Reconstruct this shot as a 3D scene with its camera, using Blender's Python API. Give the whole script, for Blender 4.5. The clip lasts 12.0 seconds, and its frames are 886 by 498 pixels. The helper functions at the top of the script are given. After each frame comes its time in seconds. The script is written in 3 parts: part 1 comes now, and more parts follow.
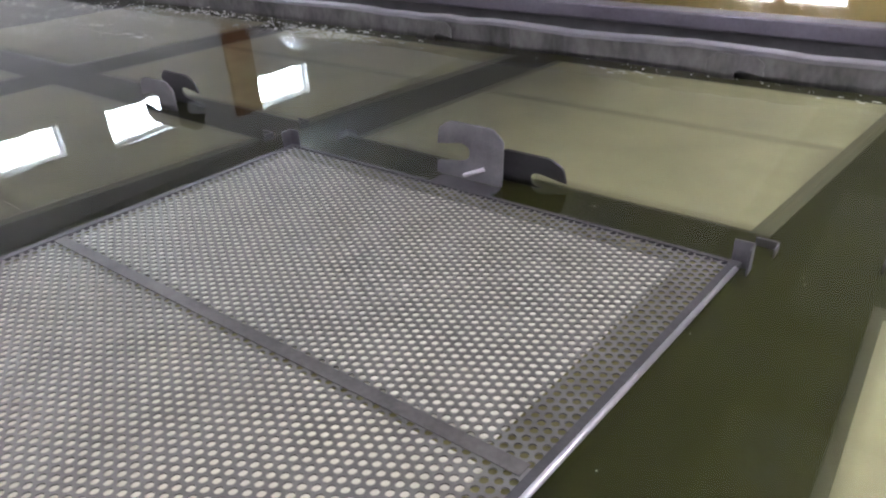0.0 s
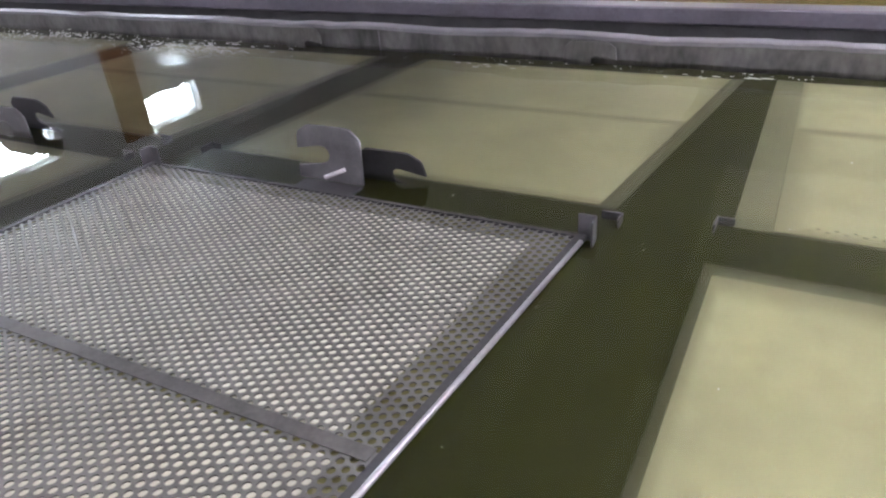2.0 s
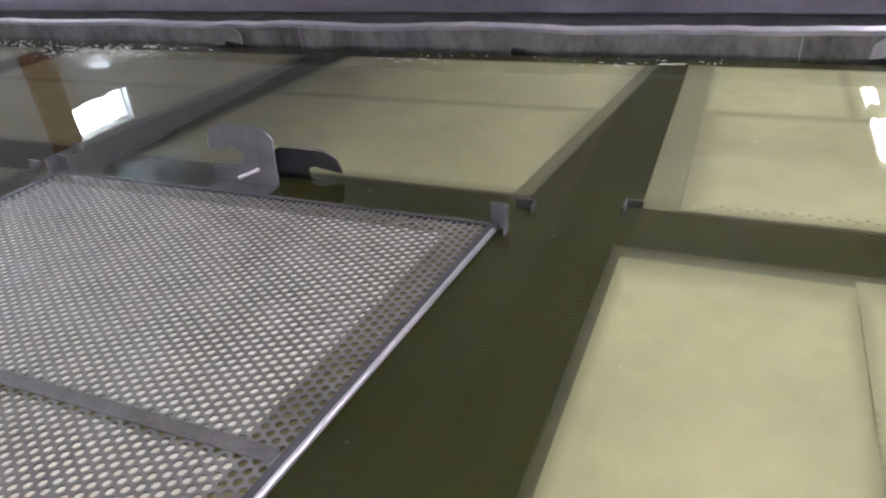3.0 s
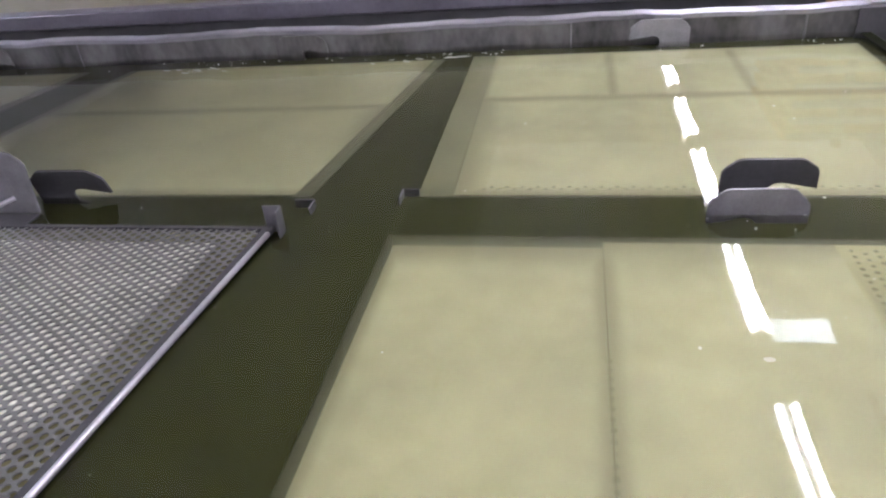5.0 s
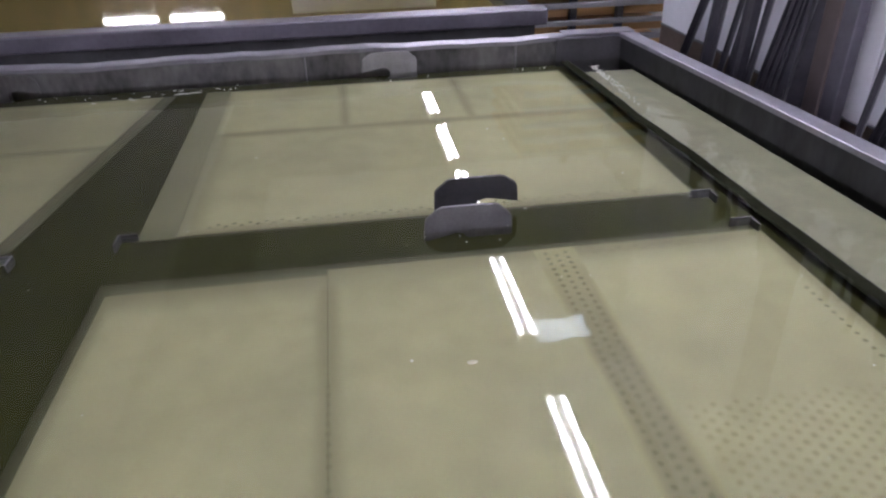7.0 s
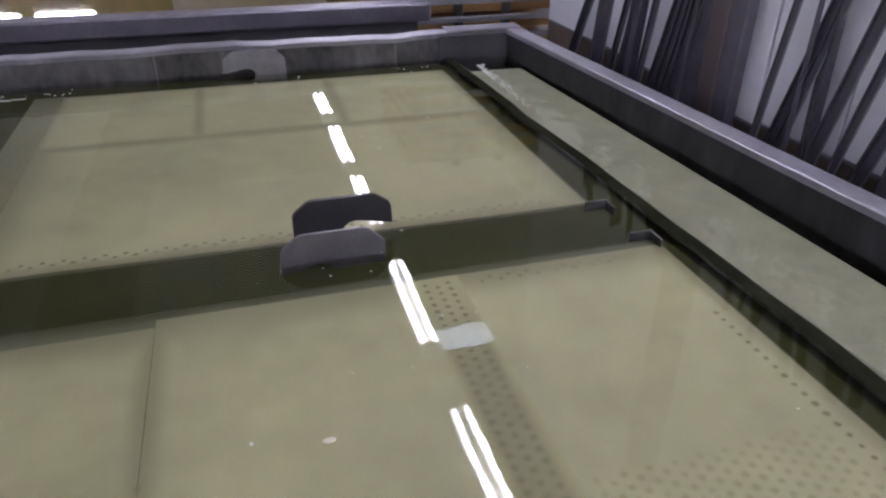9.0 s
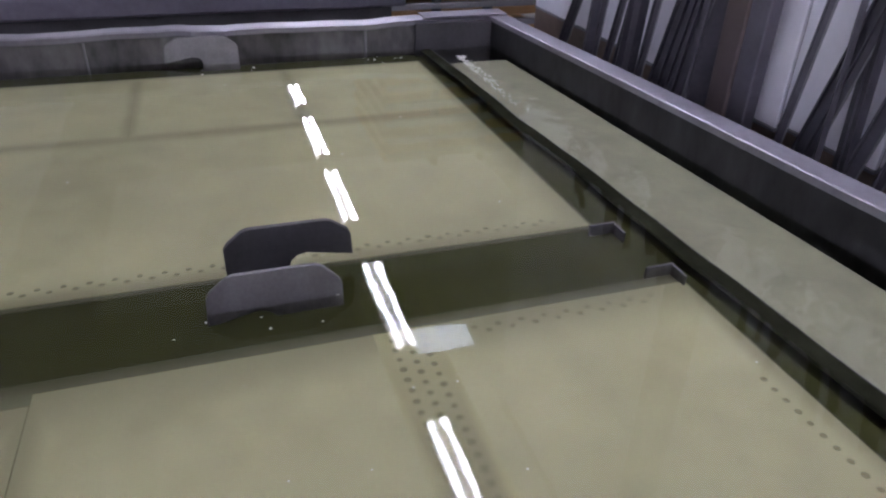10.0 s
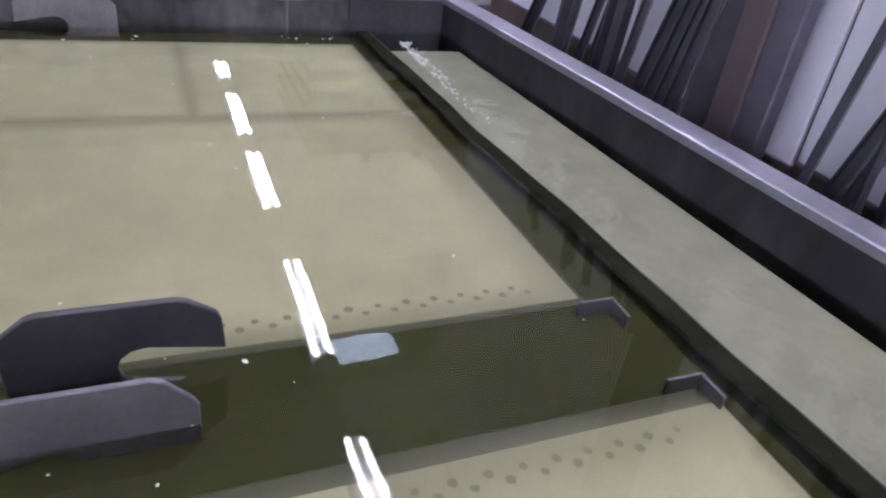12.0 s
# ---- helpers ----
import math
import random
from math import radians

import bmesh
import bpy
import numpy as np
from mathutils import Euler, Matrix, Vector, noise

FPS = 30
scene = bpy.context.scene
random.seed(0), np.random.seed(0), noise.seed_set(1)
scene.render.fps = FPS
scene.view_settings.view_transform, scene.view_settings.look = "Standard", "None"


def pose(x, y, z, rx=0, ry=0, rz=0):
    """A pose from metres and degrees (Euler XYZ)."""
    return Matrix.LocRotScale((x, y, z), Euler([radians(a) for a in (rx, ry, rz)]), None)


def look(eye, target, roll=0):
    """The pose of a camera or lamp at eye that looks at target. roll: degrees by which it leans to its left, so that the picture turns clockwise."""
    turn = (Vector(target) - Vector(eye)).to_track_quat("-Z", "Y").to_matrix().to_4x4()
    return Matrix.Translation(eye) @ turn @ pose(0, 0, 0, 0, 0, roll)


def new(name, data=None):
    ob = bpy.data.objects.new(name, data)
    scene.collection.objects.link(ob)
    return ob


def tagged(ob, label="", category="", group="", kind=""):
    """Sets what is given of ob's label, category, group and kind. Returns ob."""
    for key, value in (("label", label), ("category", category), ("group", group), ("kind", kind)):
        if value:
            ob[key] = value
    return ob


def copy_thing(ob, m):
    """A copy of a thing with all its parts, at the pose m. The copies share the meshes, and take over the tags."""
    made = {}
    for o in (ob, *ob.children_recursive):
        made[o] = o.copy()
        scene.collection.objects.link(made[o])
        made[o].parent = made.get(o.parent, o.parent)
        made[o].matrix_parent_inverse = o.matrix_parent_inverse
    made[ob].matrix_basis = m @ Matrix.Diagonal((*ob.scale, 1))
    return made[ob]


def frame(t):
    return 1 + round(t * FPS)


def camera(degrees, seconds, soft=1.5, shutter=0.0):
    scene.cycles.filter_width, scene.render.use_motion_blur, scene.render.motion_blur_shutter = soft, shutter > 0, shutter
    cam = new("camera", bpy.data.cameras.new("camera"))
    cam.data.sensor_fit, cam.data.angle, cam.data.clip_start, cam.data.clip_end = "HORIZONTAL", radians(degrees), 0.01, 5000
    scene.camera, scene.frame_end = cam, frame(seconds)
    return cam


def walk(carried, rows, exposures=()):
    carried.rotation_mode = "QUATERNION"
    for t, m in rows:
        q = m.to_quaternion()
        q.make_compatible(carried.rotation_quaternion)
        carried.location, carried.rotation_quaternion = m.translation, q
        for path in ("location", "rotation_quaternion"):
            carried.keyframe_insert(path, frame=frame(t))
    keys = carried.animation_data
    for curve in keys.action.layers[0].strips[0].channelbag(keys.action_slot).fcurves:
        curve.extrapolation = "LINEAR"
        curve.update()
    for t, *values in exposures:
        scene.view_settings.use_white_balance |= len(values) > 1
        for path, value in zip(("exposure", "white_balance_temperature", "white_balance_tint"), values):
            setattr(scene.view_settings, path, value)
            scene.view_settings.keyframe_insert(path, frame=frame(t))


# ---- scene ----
cam = camera(65.2, 12.0, 2.2)
PATH = [
    (0, (0.761, 0.252, 0.563), (-0.295, 1.621, -0.441), -3.1),
    (0.5, (0.779, 0.256, 0.564), (-0.256, 1.642, -0.441), -4.0),
    (1, (0.808, 0.268, 0.557), (-0.196, 1.683, -0.440), -5.0),
    (1.5, (0.833, 0.278, 0.552), (-0.105, 1.736, -0.446), -5.0),
    (2, (0.854, 0.286, 0.550), (-0.011, 1.783, -0.455), -5.0),
    (2.5, (0.880, 0.297, 0.546), (0.075, 1.820, -0.469), -5.4),
    (3, (0.907, 0.310, 0.537), (0.168, 1.863, -0.484), -5.6),
    (5, (1.033, 0.342, 0.511), (0.666, 2.011, -0.527), -5.7),
    (5.5, (1.058, 0.342, 0.511), (0.814, 2.043, -0.512), -5.3),
    (6, (1.091, 0.341, 0.510), (1.015, 2.071, -0.492), -4.3),
    (6.5, (1.108, 0.340, 0.508), (1.196, 2.071, -0.489), -2.9),
    (7, (1.129, 0.337, 0.507), (1.356, 2.058, -0.487), -1.6),
    (7.5, (1.143, 0.342, 0.506), (1.494, 2.046, -0.480), -0.3),
    (9.5, (1.237, 0.570, 0.440), (1.755, 2.219, -0.568), 0.8),
    (10, (1.267, 0.666, 0.415), (1.817, 2.295, -0.606), 1.6),
    (10.5, (1.291, 0.748, 0.392), (1.869, 2.358, -0.644), 2.2),
    (11, (1.316, 0.815, 0.381), (1.940, 2.412, -0.647), 5.0),
    (11.5, (1.337, 0.878, 0.362), (2.017, 2.444, -0.680), 6.3),
    (12, (1.350, 0.929, 0.345), (2.091, 2.468, -0.696), 8.2),
]
walk(cam, [(t, look(eye, target, roll)) for t, eye, target, roll in PATH],
     [(0, 1.03, 6550, 9), (3, 1.0, 6500, 10), (5, 0.95, 6350, 12), (5.8, 0.62, 6300, 13), (7, 0.23, 6200, 15), (9.5, -0.06, 6060, 17), (12, 0.42, 5790, 21)])

# ---- light and exposure ----
world = bpy.data.worlds.new("world")
scene.world = world
world.use_nodes = True
wn = world.node_tree.nodes
sky = wn.new("ShaderNodeTexSky")
sky.sky_type, sky.sun_disc = "NISHITA", False
sky.sun_elevation, sky.sun_rotation = radians(35), radians(250)
world.node_tree.links.new(sky.outputs[0], wn["Background"].inputs[0])
wn["Background"].inputs[1].default_value = 0.1
LAMP, WINDOW = 70.0, 13.0


# ---- materials ----
def material(name, base, rough=0.5, metal=0.0, vary=0.15, scale=8.0, fine=60.0, bump=0.1, bump_scale=90.0, alt=None, stretch=(1, 1, 1), rough_vary=0.1, spec=0.5):
    """A surface with stains at one scale and grain at a finer one."""
    m = bpy.data.materials.new(name)
    m.use_nodes = True
    nt = m.node_tree
    n, lk = nt.nodes, nt.links.new
    b = n["Principled BSDF"]
    b.inputs["Metallic"].default_value = metal
    b.inputs["Specular IOR Level"].default_value = spec
    co = n.new("ShaderNodeTexCoord")
    mp = n.new("ShaderNodeMapping")
    mp.inputs["Scale"].default_value = stretch
    lk(co.outputs["Object"], mp.inputs[0])
    big, small = n.new("ShaderNodeTexNoise"), n.new("ShaderNodeTexNoise")
    for t, s in ((big, scale), (small, fine)):
        t.inputs["Scale"].default_value = s
        t.inputs["Detail"].default_value = 5
        lk(mp.outputs[0], t.inputs["Vector"])
    add = n.new("ShaderNodeMath")
    add.operation = "MULTIPLY_ADD"
    lk(small.outputs[0], add.inputs[0])
    add.inputs[1].default_value = 0.4
    lk(big.outputs[0], add.inputs[2])
    ramp = n.new("ShaderNodeValToRGB")
    ramp.color_ramp.elements[0].position, ramp.color_ramp.elements[1].position = 0.45, 0.95
    dark = tuple(c * (1 - vary) for c in base)
    ramp.color_ramp.elements[0].color = (*(alt or dark), 1)
    ramp.color_ramp.elements[1].color = (*(min(1, c * (1 + vary * 0.6)) for c in base), 1)
    lk(add.outputs[0], ramp.inputs[0])
    lk(ramp.outputs[0], b.inputs["Base Color"])
    rr = n.new("ShaderNodeMapRange")
    rr.inputs["To Min"].default_value, rr.inputs["To Max"].default_value = max(0.02, rough - rough_vary), min(1, rough + rough_vary)
    lk(big.outputs[0], rr.inputs[0])
    lk(rr.outputs[0], b.inputs["Roughness"])
    bp = n.new("ShaderNodeBump")
    bp.inputs["Strength"].default_value, bp.inputs["Distance"].default_value = bump, 0.002
    bn = n.new("ShaderNodeTexNoise")
    bn.inputs["Scale"].default_value = bump_scale
    lk(mp.outputs[0], bn.inputs["Vector"])
    lk(bn.outputs[0], bp.inputs["Height"])
    lk(bp.outputs[0], b.inputs["Normal"])
    return m


def glow(name, colour, strength):
    m = bpy.data.materials.new(name)
    m.use_nodes = True
    b = m.node_tree.nodes["Principled BSDF"]
    b.inputs["Base Color"].default_value = (*colour, 1)
    b.inputs["Emission Color"].default_value = (*colour, 1)
    b.inputs["Emission Strength"].default_value = strength
    return m


def liquid(name, tint, wave, wave_scale, ior=1.345, stirred=()):
    """A still liquid's skin: clear body tinted by the whey, mirror gloss by Fresnel, slight ripples."""
    m = bpy.data.materials.new(name)
    m.use_nodes = True
    nt = m.node_tree
    n, lk = nt.nodes, nt.links.new
    n.remove(n["Principled BSDF"])
    clear, gloss, mix, fr = (n.new("ShaderNodeBsdfTransparent"), n.new("ShaderNodeBsdfGlossy"), n.new("ShaderNodeMixShader"), n.new("ShaderNodeFresnel"))
    clear.inputs[0].default_value = (*tint, 1)
    gloss.inputs["Roughness"].default_value = 0.008
    fr.inputs["IOR"].default_value = ior
    co = n.new("ShaderNodeTexCoord")
    t1, t2 = n.new("ShaderNodeTexNoise"), n.new("ShaderNodeTexNoise")
    t1.inputs["Scale"].default_value, t2.inputs["Scale"].default_value = wave_scale, wave_scale * 6
    add = n.new("ShaderNodeMath")
    add.operation = "MULTIPLY_ADD"
    add.inputs[1].default_value = 0.12
    lk(co.outputs["Object"], t1.inputs["Vector"])
    lk(co.outputs["Object"], t2.inputs["Vector"])
    lk(t2.outputs[0], add.inputs[0])
    lk(t1.outputs[0], add.inputs[2])
    bp = n.new("ShaderNodeBump")
    bp.inputs["Strength"].default_value, bp.inputs["Distance"].default_value = wave, 0.01
    height = add.outputs[0]
    for (px, py), reach, power, size in stirred:
        far, rng, t3, mul, tot = (n.new("ShaderNodeVectorMath"), n.new("ShaderNodeMapRange"), n.new("ShaderNodeTexNoise"), n.new("ShaderNodeMath"), n.new("ShaderNodeMath"))
        far.operation, mul.operation, tot.operation = "DISTANCE", "MULTIPLY", "ADD"
        far.inputs[1].default_value = (px, py, 0)
        rng.inputs["From Min"].default_value, rng.inputs["From Max"].default_value = reach, 0.0
        rng.inputs["To Min"].default_value, rng.inputs["To Max"].default_value = 0.0, power
        t3.inputs["Scale"].default_value = size
        lk(co.outputs["Object"], far.inputs[0])
        lk(co.outputs["Object"], t3.inputs["Vector"])
        lk(far.outputs["Value"], rng.inputs[0])
        lk(rng.outputs[0], mul.inputs[0])
        lk(t3.outputs[0], mul.inputs[1])
        lk(height, tot.inputs[0])
        lk(mul.outputs[0], tot.inputs[1])
        height = tot.outputs[0]
    lk(height, bp.inputs["Height"])
    lk(bp.outputs[0], gloss.inputs["Normal"])
    lk(fr.outputs[0], mix.inputs[0])
    lk(clear.outputs[0], mix.inputs[1])
    lk(gloss.outputs[0], mix.inputs[2])
    lk(mix.outputs[0], n["Material Output"].inputs[0])
    return m


def edge_fade(m, deep, width):
    """Fade the base colour towards a sheet's border; the blur of cloudy whey is painted in."""
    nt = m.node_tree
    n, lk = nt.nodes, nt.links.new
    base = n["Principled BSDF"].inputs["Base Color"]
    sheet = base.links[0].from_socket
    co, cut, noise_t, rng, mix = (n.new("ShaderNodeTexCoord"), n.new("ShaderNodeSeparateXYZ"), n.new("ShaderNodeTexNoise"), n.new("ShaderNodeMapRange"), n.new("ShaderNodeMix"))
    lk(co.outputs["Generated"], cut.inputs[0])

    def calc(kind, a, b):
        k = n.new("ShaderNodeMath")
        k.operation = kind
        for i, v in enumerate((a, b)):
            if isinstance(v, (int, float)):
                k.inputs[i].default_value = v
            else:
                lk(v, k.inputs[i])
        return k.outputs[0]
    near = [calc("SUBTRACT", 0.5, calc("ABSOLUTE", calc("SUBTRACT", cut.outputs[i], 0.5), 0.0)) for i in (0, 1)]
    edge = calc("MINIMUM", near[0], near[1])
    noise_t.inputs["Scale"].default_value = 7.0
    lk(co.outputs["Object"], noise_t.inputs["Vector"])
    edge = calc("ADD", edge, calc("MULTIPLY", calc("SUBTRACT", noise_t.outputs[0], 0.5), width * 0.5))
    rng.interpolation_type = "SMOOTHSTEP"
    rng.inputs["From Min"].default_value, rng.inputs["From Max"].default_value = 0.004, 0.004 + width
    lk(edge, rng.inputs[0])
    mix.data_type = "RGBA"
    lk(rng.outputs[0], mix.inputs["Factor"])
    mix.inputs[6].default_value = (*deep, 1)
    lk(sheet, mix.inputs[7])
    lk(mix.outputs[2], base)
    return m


HOOK_STEEL = material("hook_steel", (0.185, 0.18, 0.195), 0.42, 0.85, 0.28, 22, 200, 0.15, 300)
# Paler copy of the hook steel, for the far hook.
FAR_HOOK = material("pale_hook_steel", (0.25, 0.245, 0.26), 0.45, 0.7, 0.28, 22, 200, 0.15, 300)
# Darker copy of the hook steel, toned hook by hook.
HOOK_DARKER = material("darker_hook_steel", (0.135, 0.13, 0.138), 0.5, 0.7, 0.3, 22, 200, 0.15, 300)
STEEL = material("stainless_sheet", (0.155, 0.149, 0.145), 0.42, 0.6, 0.28, 14, 160, 0.15, 220)
STEEL_DULL = material("dull_steel", (0.27, 0.265, 0.29), 0.5, 0.75, 0.3, 9, 120, 0.2, 150)
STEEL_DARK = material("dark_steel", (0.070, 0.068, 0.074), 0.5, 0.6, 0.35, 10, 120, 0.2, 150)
CROSS_STEEL = material("cross_bar_steel", (0.095, 0.091, 0.089), 0.5, 0.5, 0.5, 14, 120, 0.2, 150)
RIM = material("rim_sheet", (0.255, 0.245, 0.28), 0.42, 0.6, 0.25, 10, 90, 0.3, 50)
BRIGHT_EDGE = material("worn_bright_steel", (0.50, 0.48, 0.52), 0.33, 0.85, 0.2, 10, 90, 0.3, 60)
BEAM = material("beam_steel", (0.14, 0.13, 0.16), 0.42, 0.5, 0.3, 6, 80, 0.2, 60)
# The long side wall's shade is painted in as near-black steel.
DARK_SIDE = material("dark_side_steel", (0.034, 0.033, 0.035), 0.55, 0.2, 0.6, 14, 60, 0.3, 40, stretch=(1, 1, 0.4), spec=0.3)
BAR_STEEL = material("bar_steel", (0.092, 0.087, 0.106), 0.45, 0.5, 0.35, 12, 90, 0.2, 100)
WALL_STEEL = material("stained_tank_wall", (0.115, 0.112, 0.112), 0.38, 0.5, 0.75, 6, 40, 0.3, 40, stretch=(1.6, 1, 0.8))
CHEESE = material("cheese", (0.54, 0.525, 0.435), 0.6, 0, 0.14, 9, 120, 0.3, 200)
# Edge fades painted into the colour stand for murky whey and block seams.
PLATE_STEEL = edge_fade(material("sunk_perforated_steel", (0.125, 0.124, 0.072), 0.7, 0, 0.2, 12, 120, 0.2, 90), (0.037, 0.039, 0.015), 0.036)
PALE = edge_fade(material("submerged_cheese", (0.392, 0.380, 0.240), 0.7, 0, 0.22, 4, 24, 0.2, 90), (0.250, 0.242, 0.150), 0.07)
PALE_CHANNEL = material("channel_bottom", (0.265, 0.262, 0.195), 0.7, 0, 0.2, 16, 90, 0.2, 90)
SLOT = material("perforated_gap", (0.195, 0.19, 0.113), 0.8, 0, 0.1)
SLOT_FAINT = material("hole_over_cheese", (0.315, 0.304, 0.182), 0.8, 0, 0.1)
BORDER_PALE = edge_fade(material("pale_plate_border", (0.215, 0.212, 0.132), 0.8, 0, 0.15, 12, 90), (0.14, 0.14, 0.08), 0.10)
BAND = edge_fade(material("plate_band", (0.255, 0.243, 0.155), 0.8, 0, 0.12), (0.36, 0.346, 0.205), 0.22)
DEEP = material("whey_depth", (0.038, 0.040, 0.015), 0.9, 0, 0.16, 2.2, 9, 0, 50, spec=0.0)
DARK_REFLECTION = material("dark_reflection_strip", (0.014, 0.015, 0.009), 0.9, 0, 0.5, 14, 60, 0.15, 40, spec=0.0)
FOAM_GLARE = material("foam", (0.62, 0.63, 0.58), 0.5, 0, 0.1)
CHEESE_WET = material("whey_soaked_cheese", (0.53, 0.51, 0.41), 0.4, 0, 0.2, 5, 90, 0.3, 200)
FILM = material("whey_film", (0.15, 0.14, 0.065), 0.25, 0, 0.25, 9, 40, 0.1, 60)
WHEY = liquid("whey_skin", (0.95, 0.955, 0.90), 0.035, 5.0, stirred=[((-1.08, 2.08), 0.28, 4.0, 170.0), ((-2.5, 1.75), 0.70, 1.2, 22.0), ((-1.6, 2.1), 0.40, 2.5, 120.0), ((1.40, 1.27), 0.10, 0.6, 24.0), ((1.7, 2.1), 0.25, 1.0, 40.0)])
WHEY_FLOW = liquid("whey_flowing", (0.93, 0.94, 0.88), 0.25, 22.0)
WHITE = material("white_panel", (0.80, 0.79, 0.85), 0.5, 0, 0.1, 3, 40, 0.05)
BROWN = material("brown_board", (0.19, 0.14, 0.115), 0.7, 0, 0.3, 4, 40)
WOOD = material("orange_wood", (0.42, 0.24, 0.10), 0.6, 0, 0.35, 5, 40, stretch=(0.3, 4, 4))
CONCRETE = material("concrete_floor", (0.22, 0.21, 0.2), 0.6, 0, 0.25, 2, 30)
PLASTER = material("plaster_wall", (0.45, 0.44, 0.40), 0.8, 0, 0.12, 2, 30)
CEILING = material("ceiling_sheet", (0.50, 0.50, 0.50), 0.8, 0, 0.15, 1.5, 20)
WHITEWASH = material("whitewashed_wall", (0.88, 0.90, 0.93), 0.8, 0, 0.12, 2, 30)
BROWN_DARK = material("dark_brown_steel", (0.11, 0.085, 0.085), 0.5, 0.2, 0.2, 6, 60)
TIMBER = material("brown_window_wall", (0.32, 0.15, 0.08), 0.7, 0, 0.25, 2, 20)
END_WALL = material("end_wall_timber", (0.20, 0.135, 0.075), 0.7, 0, 0.35, 2, 20, stretch=(3, 1, 0.4))
WHITE_ENAMEL = material("white_enamel", (0.75, 0.76, 0.78), 0.3, 0, 0.04)
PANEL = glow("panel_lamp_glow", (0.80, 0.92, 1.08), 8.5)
TUBE = glow("tube_glow", (1.0, 0.965, 1.06), LAMP)
DAYLIGHT = glow("daylight_sky", (0.84, 0.93, 1.0), WINDOW)
OLIVE = material("olive_whey", (0.14, 0.115, 0.036), 0.03, 0, 0.15, 3, 30, 0.012, 12, rough_vary=0.01)


# ---- geometry helpers ----
def link_mesh(name, bm, mat, parent=None, smooth=False):
    me = bpy.data.meshes.new(name)
    bm.to_mesh(me)
    bm.free()
    me.materials.append(mat)
    if smooth:
        for p in me.polygons:
            p.use_smooth = True
    ob = new(name, me)
    if parent is not None:
        ob.parent = parent
    return ob


def part(name, bm, mat, parent, label="", smooth=False):
    ob = link_mesh(name, bm, mat, parent, smooth)
    return tagged(ob, label) if label else ob


def empty(name, m=None):
    ob = new(name)
    if m is not None:
        ob.matrix_basis = m
    return ob


def box(x0, x1, y0, y1, z0, z1, bevel=0.0, bm=None):
    bm = bm or bmesh.new()
    made = bmesh.ops.create_cube(bm, size=1)["verts"]
    for v in made:
        v.co = Vector((x0 + (v.co.x + 0.5) * (x1 - x0), y0 + (v.co.y + 0.5) * (y1 - y0), z0 + (v.co.z + 0.5) * (z1 - z0)))
    if bevel:
        edges = list({e for v in made for e in v.link_edges})
        bmesh.ops.bevel(bm, geom=edges, offset=bevel, segments=2, affect="EDGES", profile=0.5)
    return bm


def rod(a, b, r, seg=10, bm=None):
    bm = bm or bmesh.new()
    a, b = Vector(a), Vector(b)
    d = b - a
    m = Matrix.Translation((a + b) / 2) @ d.to_track_quat("Z", "Y").to_matrix().to_4x4()
    bmesh.ops.create_cone(bm, cap_ends=True, segments=seg, radius1=r, radius2=r, depth=d.length, matrix=m)
    return bm


def prism(outline, thick, bevel=0.0):
    """An outline in x and z, given thickness in y."""
    bm = bmesh.new()
    f = bm.faces.new([bm.verts.new((x, 0, z)) for x, z in outline])
    ext = bmesh.ops.extrude_face_region(bm, geom=[f])
    bmesh.ops.translate(bm, verts=[v for v in ext["geom"] if isinstance(v, bmesh.types.BMVert)], vec=(0, thick, 0))
    bmesh.ops.recalc_face_normals(bm, faces=bm.faces)
    if bevel:
        bmesh.ops.bevel(bm, geom=list(bm.edges), offset=bevel, segments=1, affect="EDGES")
    return bm


def from_lists(name, verts, faces, mat, parent=None, smooth=False):
    me = bpy.data.meshes.new(name)
    me.from_pydata(verts, [], faces)
    me.materials.append(mat)
    me.update()
    if smooth:
        for p in me.polygons:
            p.use_smooth = True
    ob = new(name, me)
    if parent is not None:
        ob.parent = parent
    return ob


# ---- the hall ----
FLOOR_Z, CEIL_Z = -0.78, 2.55
X0, X1, Y0, Y1 = -6.0, 4.2, -4.5, 14.6


